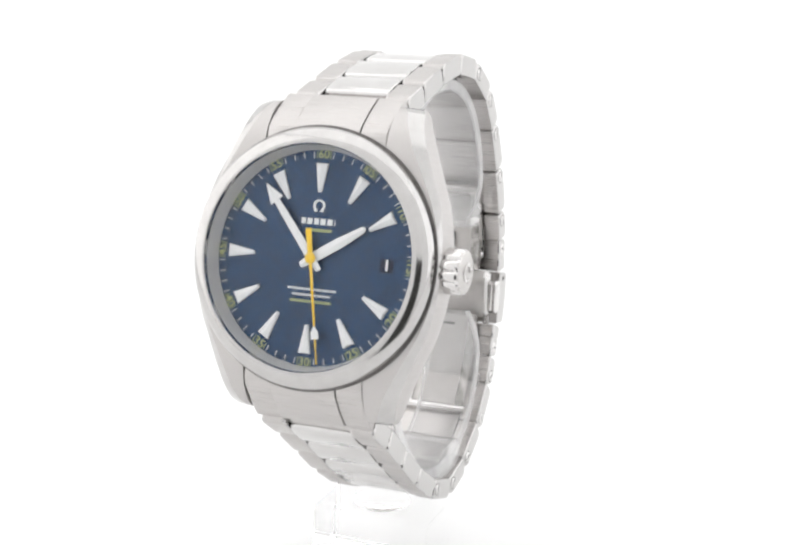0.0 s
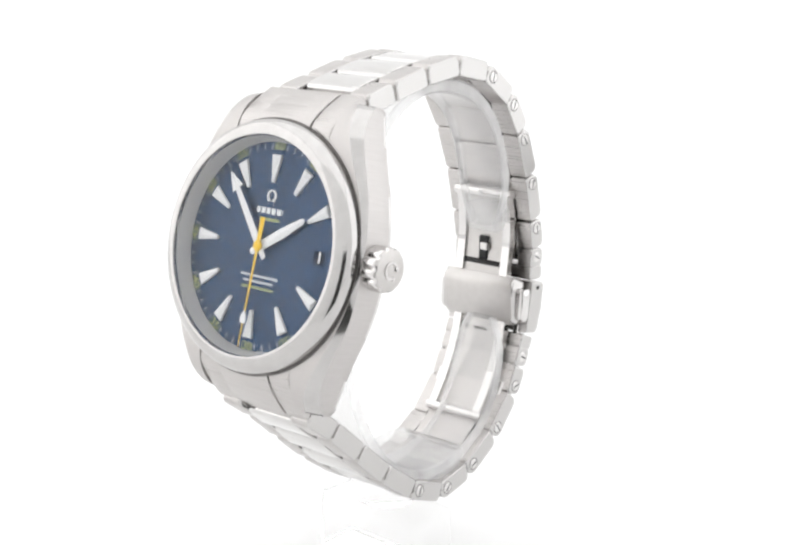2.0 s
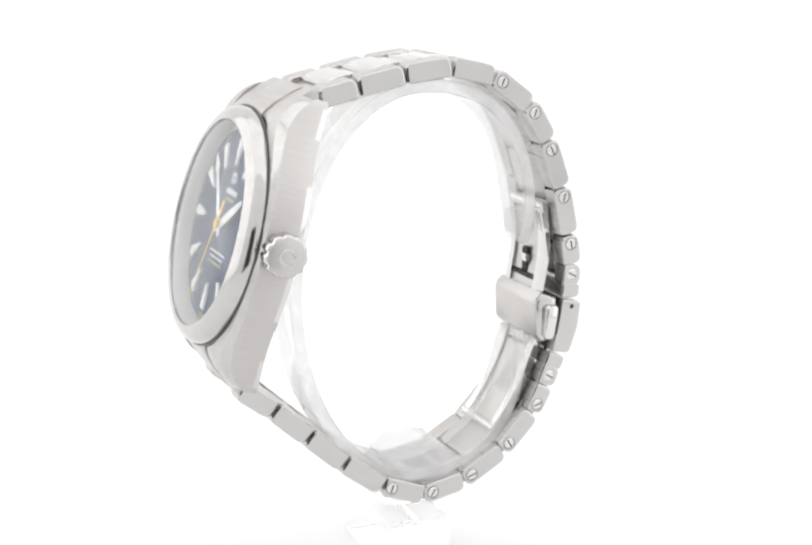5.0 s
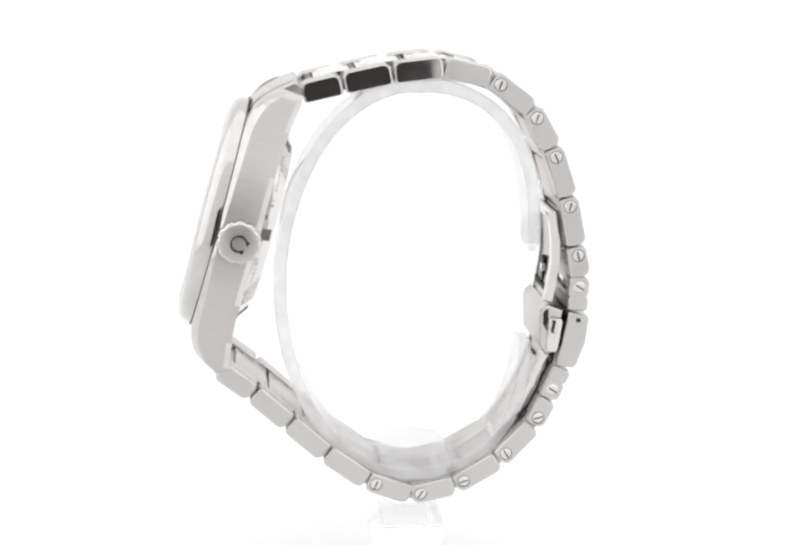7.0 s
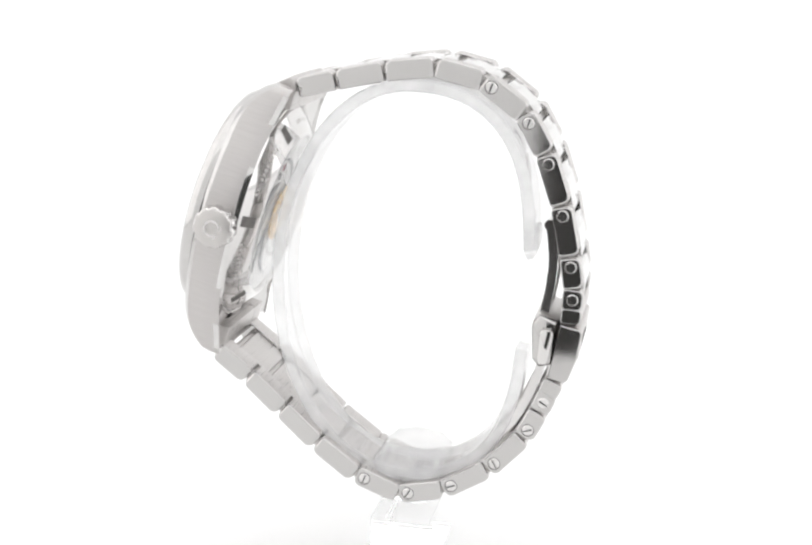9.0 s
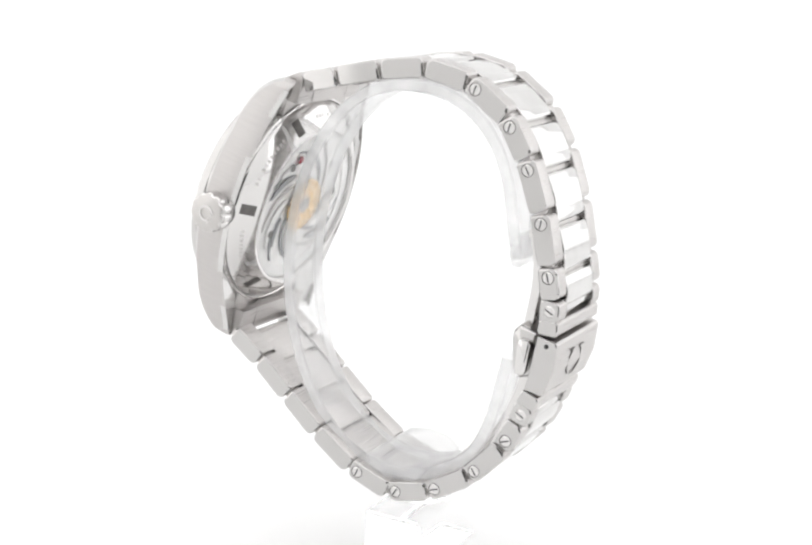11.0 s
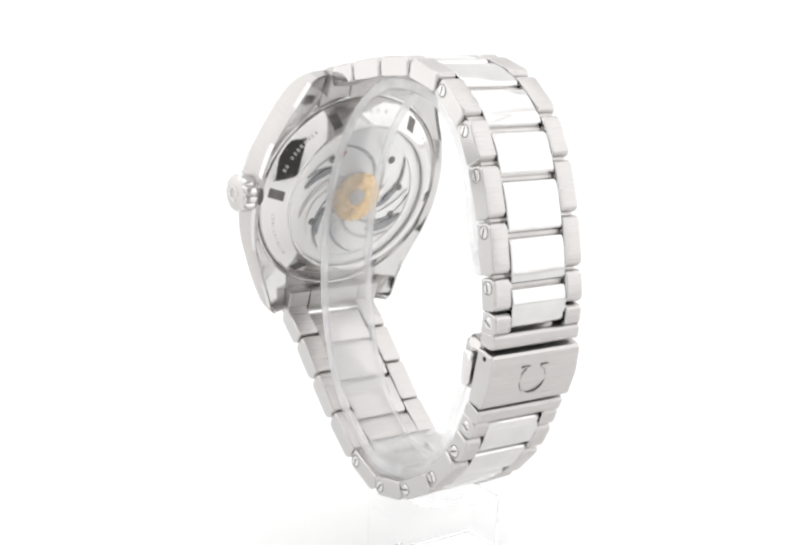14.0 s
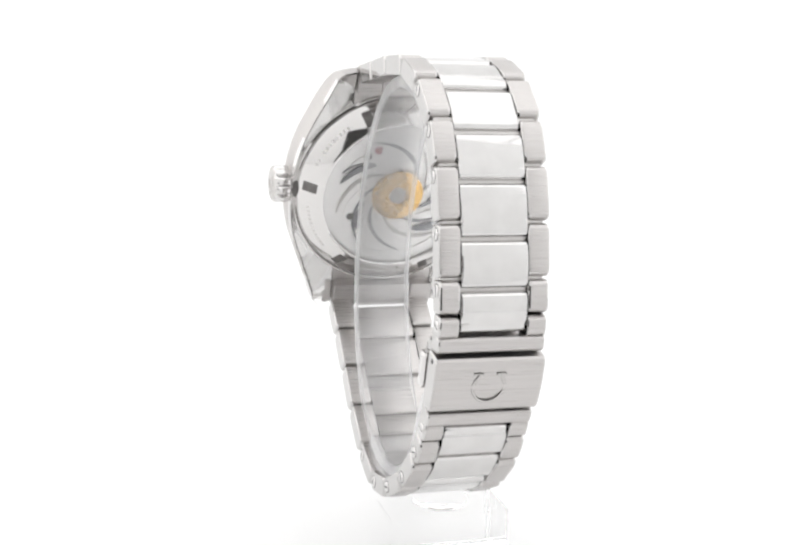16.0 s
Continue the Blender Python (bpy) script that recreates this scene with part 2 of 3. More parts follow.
def front_cloth():
    """The tent's unseen front, just behind the camera; its slit mirrors dark in the polished steel."""
    for name, dims in (("wall_front_left", (-450, -57, -268, -265, -160, 600)), ("wall_front_right", (68, 450, -268, -265, -160, 600)), ("wall_front_top", (-57, 68, -268, -265, 140, 600))):
        bm = bmesh.new()
        box(bm, *dims)
        tagged(part(name, bm, PAPER, None), "white cloth front of a photo tent with a slit", kind="structure")
    # unseen sheet added forwards on both sides; the notch between mirrors dark in the steel
    for name, x0, x1 in (("floor_front_left", -450, -57), ("floor_front_right", 68, 450)):
        bm = bmesh.new()
        box(bm, x0, x1, -264, -180.2, -3, 0)
        tagged(part(name, bm, PAPER, None), "white photo sheet reaching the front of the tent", kind="structure")


front_cloth()

# ---- the watch ----
watch = tagged(new("wristwatch"), "stainless steel wristwatch with blue dial and yellow seconds hand", "watch")
watch.location = (0, 0, BASE_Z)


def case():
    body = bmesh.new()
    wide = [(0, 20.75), (5, 20.45), (10, 19.4), (15, 17.5), (19, 15.9), (22, 14.8), (23.6, 14.2), (24.3, 13.4)]  # crown side
    flank = [(0, 20.65), (5, 20.3), (10, 19.0), (15, 16.85), (19, 15.25), (22, 14.4), (23.6, 13.9), (24.3, 13.2)]
    top = [(0, -0.5), (14, -0.5), (17, -0.55), (19.5, -1.0), (21.5, -1.9), (23, -3.1), (24, -4.3), (24.3, -5.0)]
    low = [(0, -7.9), (13, -7.9), (18, -8.3), (22.5, -9.0), (24.3, -9.1)]
    stations = [-24.3 + 48.6 * k / 80 for k in range(81)]
    for side in (-1, 1):
        rings = []
        for hy in stations:
            a = abs(hy)
            xo, zt, zb = spline(wide if side > 0 else flank, a), spline(top, a), spline(low, a)
            ch = 0.5 + max(0, a - 5) * 0.1
            span = zt - zb
            drop = min(0.5 + a * 0.04, span * 0.35)
            xi = math.sqrt(max(10.2 ** 2, 17.36 ** 2 - hy * hy))
            ring = [(xi, zt), (max(xi + 0.1, xo - ch), zt), (xo - ch * 0.5, zt - drop * 0.46), (xo, zt - drop), (xo + 0.05, (zt + zb) / 2), (xo, zb + min(1.6, span * 0.3)), (xo - 0.3, zb + min(0.7, span * 0.14)), (xo - 0.75, zb + min(1.2, span * 0.22)), (xi, zb + min(2.6, span * 0.5))]
            rings.append([(side * x, hy, z) for x, z in ring])
        loft(body, rings)
    lathe(body, [(17.36, -0.5), (19.4, -0.5), (19.4, -5.4), (17.36, -5.4)])
    cb = part("case_body", body, BRUSHED_UP, watch, "brushed steel case with long curved lugs", HEAD, angle=28)
    cb.data.materials.append(BEZEL)
    cb.data.materials.append(MIRROR_SOFT)
    for f in cb.data.polygons:
        if 0.2 < f.normal.z < 0.93 and abs(f.normal.x) > 0.15:
            f.material_index = 1
        if f.normal.z < -0.3:
            f.material_index = 2

    bm = bmesh.new()
    lathe(bm, [(17.25, 1.5), (17.3, 2.2), (17.42, 2.42), (17.7, 2.45), (18.2, 2.34), (18.8, 2.1), (19.3, 1.8), (19.62, 1.5), (19.82, 1.2), (20.0, 0.75), (20.12, 0.1), (20.1, -0.3), (17.3, -0.45)], 144)
    part("bezel", bm, BEZEL, watch, "polished steel bezel with a rounded shoulder", HEAD, angle=50)
    bm = bmesh.new()
    lathe(bm, [(16.6, -1.2), (16.62, -0.88), (17.0, 0.6), (17.32, 1.95), (17.36, 1.95), (17.36, -1.2)], 144)
    part("rehaut", bm, PEARL, watch, "sloped inner steel ring", HEAD)
    # dark ring: the thin shadow between bezel and case, put in as colour
    bm = bmesh.new()
    lathe(bm, [(18.3, -0.52), (20.45, -0.52), (20.45, -0.36), (18.3, -0.36)], 96)
    part("bezel_gap_shade", bm, DARK_STEEL, watch, "", HEAD)
    bm = bmesh.new()
    prof = [(0.01, 2.78), (6, 2.72), (12, 2.56), (16.9, 2.34), (17.22, 2.2), (17.22, 2.02), (16.9, 2.06), (12, 2.28), (6, 2.44), (0.01, 2.5)]
    lathe(bm, prof, 96)
    cr = part("crystal", bm, SAPPHIRE, watch, "domed clear crystal", HEAD)
    cr.visible_shadow = False


def text_mesh(body, size, extrude=0.02, bold=0.0):
    cu = bpy.data.curves.new("numeral", "FONT")
    cu.body, cu.size, cu.extrude, cu.align_x, cu.align_y = body, size, extrude, "CENTER", "CENTER"
    cu.resolution_u, cu.offset = 3, bold
    ob = bpy.data.objects.new("numeral", cu)
    scene.collection.objects.link(ob)
    me = bpy.data.meshes.new_from_object(ob.evaluated_get(bpy.context.evaluated_depsgraph_get()))
    bpy.data.objects.remove(ob)
    bpy.data.curves.remove(cu)
    me.transform(Matrix.Scale(MM, 4))
    return me


def horseshoe(bm, r, w, z0, z1, gap=52, foot=0.55, m=None):
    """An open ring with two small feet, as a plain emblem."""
    start = len(bm.verts)
    a0, a1 = radians(-90 + gap / 2), radians(270 - gap / 2)
    rings = []
    for k in range(33):
        a = a0 + (a1 - a0) * k / 32
        c, s_ = math.cos(a), math.sin(a)
        ww = w * (0.75 + 0.5 * abs(c))
        rings.append([((r - ww / 2) * c, (r - ww / 2) * s_, z0), ((r + ww / 2) * c, (r + ww / 2) * s_, z0), ((r + ww / 2) * c, (r + ww / 2) * s_, z1), ((r - ww / 2) * c, (r - ww / 2) * s_, z1)])
    loft(bm, rings)
    for side in (-1, 1):
        x = side * r * math.cos(a0)
        y = r * math.sin(a0)
        xs = sorted((x - side * w * 0.4, x + side * r * foot))
        box(bm, xs[0], xs[1], y - w * 0.65, y + w * 0.2, z0, z1)
    if m:
        bm.verts.ensure_lookup_table()
        bmesh.ops.transform(bm, matrix=m, verts=bm.verts[start:])


def dial():
    bm = bmesh.new()
    lathe(bm, [(0.01, 0.0), (17.0, 0.0), (17.0, -0.4), (0.01, -0.4)], 96)
    d = part("dial", bm, DIAL, watch, "dark blue textured metal dial", FACE)
    up = Matrix.Translation((0, 0, 0.004 * MM))
    # hour markers
    bm = bmesh.new()
    out = [(-0.26, 10.2), (0.26, 10.2), (0.98, 14.6), (-0.98, 14.6)]
    base = [bm.verts.new((x, y, 0.02)) for x, y in out]
    rim = [bm.verts.new((x, y, 0.42)) for x, y in out]
    ridge = [bm.verts.new((0, 10.32, 0.62)), bm.verts.new((0, 14.35, 0.7))]
    for k in range(4):
        bm.faces.new((base[k], base[(k + 1) % 4], rim[(k + 1) % 4], rim[k]))
    bm.faces.new((rim[0], rim[1], ridge[0]))
    bm.faces.new((rim[1], rim[2], ridge[1], ridge[0]))
    bm.faces.new((rim[2], rim[3], ridge[1]))
    bm.faces.new((rim[3], rim[0], ridge[0], ridge[1]))
    bm.faces.new(list(reversed(base)))
    first = part("hour_marker", bm, LUME, d, "white luminous wedge marker", Matrix(), smooth=False)
    for h in range(1, 12):
        if h != 3:
            tagged(piece("hour_marker", first.data, LUME, d, "", Matrix.Rotation(radians(-30 * h), 4, "Z")), "white luminous wedge marker")
    # minute track
    bm = bmesh.new()
    box(bm, -0.06, 0.06, 15.45, 16.35, 0.0, 0.02)
    tick = part("minute_mark", bm, WHITE_INK, d)
    made = False
    for k in range(60):
        if k % 5 in (1, 2, 3, 4):
            m = Matrix.Rotation(radians(-6 * k), 4, "Z")
            if not made:
                tick.matrix_basis, made = m, True
            else:
                piece("minute_mark", tick.data, WHITE_INK, d, "", m)
    bm = bmesh.new()
    for x in (-1.12, 1.12):
        box(bm, x - 0.05, x + 0.05, 15.3, 16.65, 0.0, 0.02)
    flank = part("numeral_bars", bm, LIME_INK, d)
    for k in range(12):
        m = Matrix.Rotation(radians(-30 * k), 4, "Z")
        if k:
            piece("numeral_bars", flank.data, LIME_INK, d, "", m)
        me = text_mesh(["60", "05", "10", "15", "20", "25", "30", "35", "40", "45", "50", "55"][k], 1.9, 0.02, 0.02)
        flip = Matrix.Rotation(math.pi, 4, "Z") if 4 <= k <= 8 else Matrix()
        piece("minute_numeral", me, LIME_INK, d, "pale lime numeral", m @ Matrix.Translation((0, 15.97 * MM, 0.03 * MM)) @ flip)
    # date window
    bm = bmesh.new()
    for dims in ((10.85, 11.0, -1.3, 1.2), (13.3, 13.45, -1.3, 1.2), (11.0, 13.3, -1.3, -1.15), (11.0, 13.3, 1.05, 1.2)):
        box(bm, *dims, 0.0, 0.09)
    part("date_frame", bm, DIAL, d, smooth=False)
    bm = bmesh.new()
    box(bm, 11.0, 13.3, -1.15, 1.05, 0.004, 0.02)
    part("date_disc", bm, NAVY, d, "dark navy date disc")
    piece("date_numeral", text_mesh("1", 2.3, 0.02, 0.07), LUME, d, "white date numeral", Matrix.Translation((12.15 * MM, -0.05 * MM, 0.06 * MM)))
    # emblem and printed lines
    bm = bmesh.new()
    horseshoe(bm, 0.82, 0.3, 0.0, 0.16, m=Matrix.Translation((0.05, 8.1, 0)))
    part("emblem", bm, WHITE_INK, d, "raised white emblem")
    def line(name, x0, x1, y0, y1, mat, step, fill=0.78, seed=1, m=None):
        rnd = random.Random(seed)
        bm = bmesh.new()
        x = x0
        while x < x1 - 0.05:
            w = step * rnd.uniform(0.75, 1.2)
            box(bm, x, min(x + w * fill, x1), y0, y1, 0.0, 0.02)
            x += w
        part(name, bm, mat, d, "", m)
    line("brand_line", -2.75, 2.95, 5.2, 6.15, WHITE_INK, 1.16, 0.74, 3)
    line("script_line", -1.9, 2.5, 4.1, 4.55, LIME_INK, 0.5, 0.85, 4)
    line("print_line", -4.0, 4.2, -4.95, -4.6, WHITE_INK, 0.42, 0.72, 5)
    line("print_line", -3.1, 3.3, -5.85, -5.5, WHITE_INK, 0.42, 0.72, 6)
    line("print_line", -3.4, 3.6, -6.85, -6.45, LIME_INK, 0.45, 0.74, 7)
    for sx in (-1, 1):
        line("print_line", -0.75, 0.75, -16.72, -16.5, WHITE_INK, 0.25, 0.6, 8, Matrix.Rotation(radians(10.5 * sx), 4, "Z"))


def hand_poly(bm, left, z, rise):
    """A faceted hand: left lists half widths along y; the ridge runs down its middle."""
    low = [[bm.verts.new((s * w, y, z)) for y, w in left] for s in (-1, 1)]
    mid = [bm.verts.new((0, y, z + rise)) for y, w in left]
    for k in range(len(left) - 1):
        bm.faces.new((low[0][k], low[0][k + 1], mid[k + 1], mid[k]))
        bm.faces.new((mid[k], mid[k + 1], low[1][k + 1], low[1][k]))
        bm.faces.new((low[0][k], low[1][k], low[1][k + 1], low[0][k + 1]))


def hands_of_dial():
    bm = bmesh.new()
    hand_poly(bm, [(-2.2, 0.5), (0, 0.8), (5, 0.85), (9.5, 0.5), (10.0, 0.06)], 0.75, 0.25)
    part("hour_pointer", bm, LUME, watch, "white faceted hour hand", FACE @ Matrix.Rotation(radians(32 - 90), 4, "Z"), smooth=False)
    bm = bmesh.new()
    hand_poly(bm, [(-2.3, 0.45), (0, 0.72), (7, 0.62), (10.7, 0.5), (10.72, 1.25), (13.9, 0.05)], 1.05, 0.22)
    part("minute_pointer", bm, LUME, watch, "white arrow-tipped minute hand", FACE @ Matrix.Rotation(radians(129.1 - 90), 4, "Z"), smooth=False)
    bm = bmesh.new()
    hand_poly(bm, [(-4.6, 0.5), (-0.5, 0.42), (0.5, 0.26), (10.6, 0.16), (16.2, 0.1)], 1.36, 0.1)
    lathe(bm, [(0.01, 1.65), (0.6, 1.65), (0.85, 1.5), (0.85, 1.25), (0.01, 1.25)], 24)
    sec = part("seconds_pointer", bm, YELLOW, watch, "thin yellow seconds hand", FACE)
    bm = bmesh.new()
    prism(bm, [(-0.62, 12.4), (-0.62, 11.3), (0, 10.3), (0.62, 11.3), (0.62, 12.4)], 1.38, 1.52, 0.04)
    part("tip_shield", bm, LUME, sec, "small white shield on the hand")
    bm = bmesh.new()
    lathe(bm, [(0.01, 1.2), (0.5, 1.2), (0.5, 0.0), (0.01, 0.0)], 16)
    part("pinion", bm, POLISHED, watch, "", FACE)
    return sec


def crown():
    at = HEAD @ Matrix.Translation((19.7 * MM, 0.2 * MM, -4.1 * MM)) @ Matrix.Rotation(radians(90), 4, "Y")
    bm = bmesh.new()
    n = 11
    def ring(r, z, depth):
        out = []
        for k in range(n * 8):
            a = 2 * math.pi * k / (n * 8)
            f = (0.5 + 0.5 * math.cos(a * n))
            out.append(((r - depth * (1 - f) ** 5) * math.cos(a), (r - depth * (1 - f) ** 5) * math.sin(a), z))
        return out
    loft(bm, [ring(3.0, 0.7, 0.1), ring(3.4, 0.95, 0.35), ring(3.55, 1.3, 0.5), ring(3.55, 3.2, 0.4), ring(3.45, 3.65, 0.22), ring(3.2, 3.93, 0.08), ring(2.9, 4.05, 0.0)])
    c = part("crown", bm, POLISHED, watch, "fluted polished crown", at, angle=40)
    c.data.materials.append(SATIN)
    for f in c.data.polygons:
        f.material_index = 1 if f.normal.z > 0.6 else 0
    bm = bmesh.new()
    lathe(bm, [(0.01, -0.5), (2.9, -0.5), (2.9, 0.3), (2.7, 0.75), (0.01, 0.8)], 32)
    part("crown_stem", bm, DARK_STEEL, c)
    bm = bmesh.new()
    horseshoe(bm, 1.25, 0.32, 4.0, 4.22, m=Matrix.Rotation(radians(70), 4, "Z"))
    part("emblem", bm, POLISHED, c, "raised emblem on the crown")


SLOPE = math.atan2(-2.6, 3.6)


def caseback():
    flip = HEAD @ Matrix.Rotation(math.pi, 4, "Y")
    bm = bmesh.new()
    lathe(bm, [(20.2, 5.0), (20.2, 6.1), (20.05, 6.35), (19.75, 6.45), (19.6, 6.3), (19.45, 6.3), (19.3, 6.6), (19.1, 6.8), (15.5, 9.4), (15.1, 9.52), (14.7, 9.4), (14.7, 7.9)], 120)
    back = part("caseback", bm, POLISHED, watch, "polished steel case back ring", flip, angle=22)
    # key slots are flush dark plates, their shade given by colour
    bm = bmesh.new()
    box(bm, -0.95, 0.95, 15.75, 18.7, -0.05, 0.03)
    slot = None
    for k in range(6):
        a = radians(-94.5 + 60 * k)
        m = Matrix.Rotation(a, 4, "Z") @ Matrix.Translation((0, 17.4 * MM, 8.04 * MM)) @ Matrix.Rotation(SLOPE, 4, "X") @ Matrix.Translation((0, -17.4 * MM, 0))
        if slot is None:
            slot = part("key_slot", bm, DARK_STEEL, back, "dark milled key slot", m)
        else:
            piece("key_slot", slot.data, DARK_STEEL, back, "", m)
    bm = bmesh.new()
    lathe(bm, [(19.42, 6.2), (19.63, 6.2), (19.63, 6.33), (19.42, 6.33)], 96)
    part("seat_groove", bm, DARK_STEEL, back)
    # engraved lines on the sloped ring, as plain bars
    rnd = random.Random(12)
    bm = bmesh.new()
    for k in range(6):
        for j in range(11):
            a = -94.5 + 60 * k + 14 + j * 3.0
            if rnd.random() < 0.15:
                continue
            m = Matrix.Rotation(radians(a), 4, "Z") @ Matrix.Translation((0, 17.4, 8.045)) @ Matrix.Rotation(SLOPE, 4, "X")
            bmesh.ops.create_cube(bm, size=1.0, matrix=m @ Matrix.Diagonal((rnd.uniform(0.35, 0.55), 0.65, 0.02, 1)))
    part("engraved_line", bm, SATIN, back)
    # movement under the rear crystal
    bm = bmesh.new()
    lathe(bm, [(0.01, 9.0), (11.3, 9.0), (11.3, 8.4), (0.01, 8.4)], 64)
    mv = part("movement_plate", bm, SILVERED, watch, "silver movement plate with swirling bridges", flip @ Matrix.Translation((0, 0, -0.6 * MM)) @ Matrix.Diagonal((1.3, 1.3, 1, 1)))
    bm = bmesh.new()
    lathe(bm, [(9.6, 9.02), (11.2, 9.02), (11.2, 9.25), (9.6, 9.25)], 96)
    part("movement_ring", bm, SILVERED, mv)
    def sweep(name, r0, r1, a0, a1, w, mat, z=9.3, bend=1.0):
        bm = bmesh.new()
        rings = []
        for k in range(17):
            u = k / 16
            a = radians(a0 + (a1 - a0) * u)
            r = r0 + (r1 - r0) * u ** bend
            ww = w * (0.25 + math.sin(math.pi * min(1, u * 0.92 + 0.08)))
            c, s_ = math.cos(a), math.sin(a)
            rings.append([((r - ww / 2) * c, (r - ww / 2) * s_, z - 0.25), ((r + ww / 2) * c, (r + ww / 2) * s_, z - 0.25), ((r + ww / 2) * c, (r + ww / 2) * s_, z), ((r - ww / 2) * c, (r - ww / 2) * s_, z)])
        loft(bm, rings)
        return part(name, bm, mat, mv)
    for k in range(9):
        sweep("swirl", 3.4, 9.4, 40 * k, 40 * k + 78, 0.55, MID_STEEL if k % 3 else SATIN)
    for k in range(5):
        sweep("swirl", 4.6, 9.0, 72 * k + 20, 72 * k + 75, 1.3, SILVERED, 9.36)
    for r0, r1, a0, a1, w in ((6.2, 9.0, 128, 168, 0.9), (5.2, 8.0, 196, 226, 0.8), (6.4, 9.2, -62, -22, 1.1), (5.0, 7.4, -12, 14, 0.7)):
        sweep("bridge_recess", r0, r1, a0, a1, w, MID_STEEL, 9.4)
    bm = bmesh.new()
    lathe(bm, [(1.3, 9.4), (3.9, 9.4), (3.9, 9.6), (3.75, 9.7), (1.45, 9.7), (1.3, 9.6)], 48)
    part("gilt_hub", bm, GOLD, mv, "gold-coloured rotor hub")
    bm = bmesh.new()
    lathe(bm, [(0.01, 9.75), (1.1, 9.75), (1.25, 9.6), (1.25, 9.4), (0.01, 9.4)], 24)
    part("hub_screw", bm, SATIN, mv)
    bm = bmesh.new()
    lathe(bm, [(0.01, 9.45), (0.55, 9.45), (0.6, 9.3), (0.01, 9.3)], 16)
    jew = part("jewel", bm, RUBY, mv, "small red jewel bearing", Matrix.Translation((-3.7 * MM, 7.2 * MM, 0)))
    for x, y, mat in ((-5.2, 6.2, DARK_STEEL), (5.0, 5.6, DARK_STEEL), (7.3, 1.0, DARK_STEEL), (6.8, -3.4, DARK_STEEL), (-6.8, -3.5, DARK_STEEL)):
        me = jew.data.copy()
        me.materials.clear()
        piece("screw_head", me, mat, mv, "", Matrix.Translation((x * MM, y * MM, 0)))
    bm = bmesh.new()
    lathe(bm, [(0.01, 9.5), (14.4, 9.47), (14.68, 9.4), (14.68, 9.27), (0.01, 9.27)], 64)
    g = part("rear_crystal", bm, REAR_SAPPHIRE, watch, "flat clear rear crystal", flip)
    g.visible_shadow = False


# ---- the bracelet: joints in watch space, y away from the dial, z up ----
UPPER = [(14.1, 21.4), (20.9, 23.1), (29.15, 25.0), (37.7, 26.1), (45.8, 24.3), (52.8, 19.25), (56.7, 12.8), (59.8, 4.35), (61.75, -4.25), (62.7, -9.9), (62.5, -16.0)]
LOWER = [(0.3, -25.9), (6.2, -30.3), (12.4, -35.8), (18.9, -41.5), (26.2, -46.7), (34.1, -49.6), (42.0, -47.9), (49.7, -43.3), (55.6, -36.9), (58.1, -31.9), (60.4, -26.2)]


def half_width(k):
    return 9.9 - 0.09 * k


def along(path, u):
    k = min(max(int(math.floor(u)), 0), len(path) - 2)
    a, b = Vector(path[k]), Vector(path[k + 1])
    return a + (b - a) * (u - k)


def link_profile(a, b, thick, gap, outward, nose=1.15, dome=0.0):
    """A rounded lozenge from joint a to joint b; outward: +1 or -1, the side on which it bulges."""
    a, b = Vector(a), Vector(b)
    d = (b - a).normalized()
    nrm = Vector((-d.y, d.x)) * outward
    L = (b - a).length - gap
    mid = (a + b) / 2
    h = thick / 2
    pts = []
    for sx, sy, cx in ((-1, -1, 0.5), (1, -1, 0.5), (1, 1, nose), (-1, 1, nose)):
        if sx < 0 < sy and dome:
            run = L / 2 - min(nose, L * 0.3)
            pts += [Vector((run * (0.75 - 0.25 * j), h + dome * (1 - (0.75 - 0.25 * j) ** 2))) for j in range(7)]
        corner = Vector((sx * L / 2, sy * h))
        cx = min(cx, L * 0.3)
        rnge = range(4, -1, -1) if (sx * sy) > 0 else range(5)
        for k in rnge:
            t = radians(90 * k / 4)
            rx, ry = cx, min(cx, h * 0.95)
            pts.append(Vector((corner.x - sx * rx * (1 - math.sin(t)), corner.y - sy * ry * (1 - math.cos(t)))))
    order = pts
    return [tuple(mid + d * p.x + nrm * p.y) for p in order]


def polished_ends(ob):
    """Gives the side faces and their rims a mirror polish; the rest stays brushed."""
    ob.data.materials.append(LINK_END)
    for f in ob.data.polygons:
        f.material_index = 1 if abs(f.normal.x) > 0.3 else 0
    return ob


def brushed_inside(ob, out):
    """The inner faces of a polished link are brushed."""
    ob.data.materials.append(BRUSHED)
    for f in ob.data.polygons:
        f.material_index = 1 if f.normal.y * out.x + f.normal.z * out.y < -0.3 * out.length else 0
    return ob


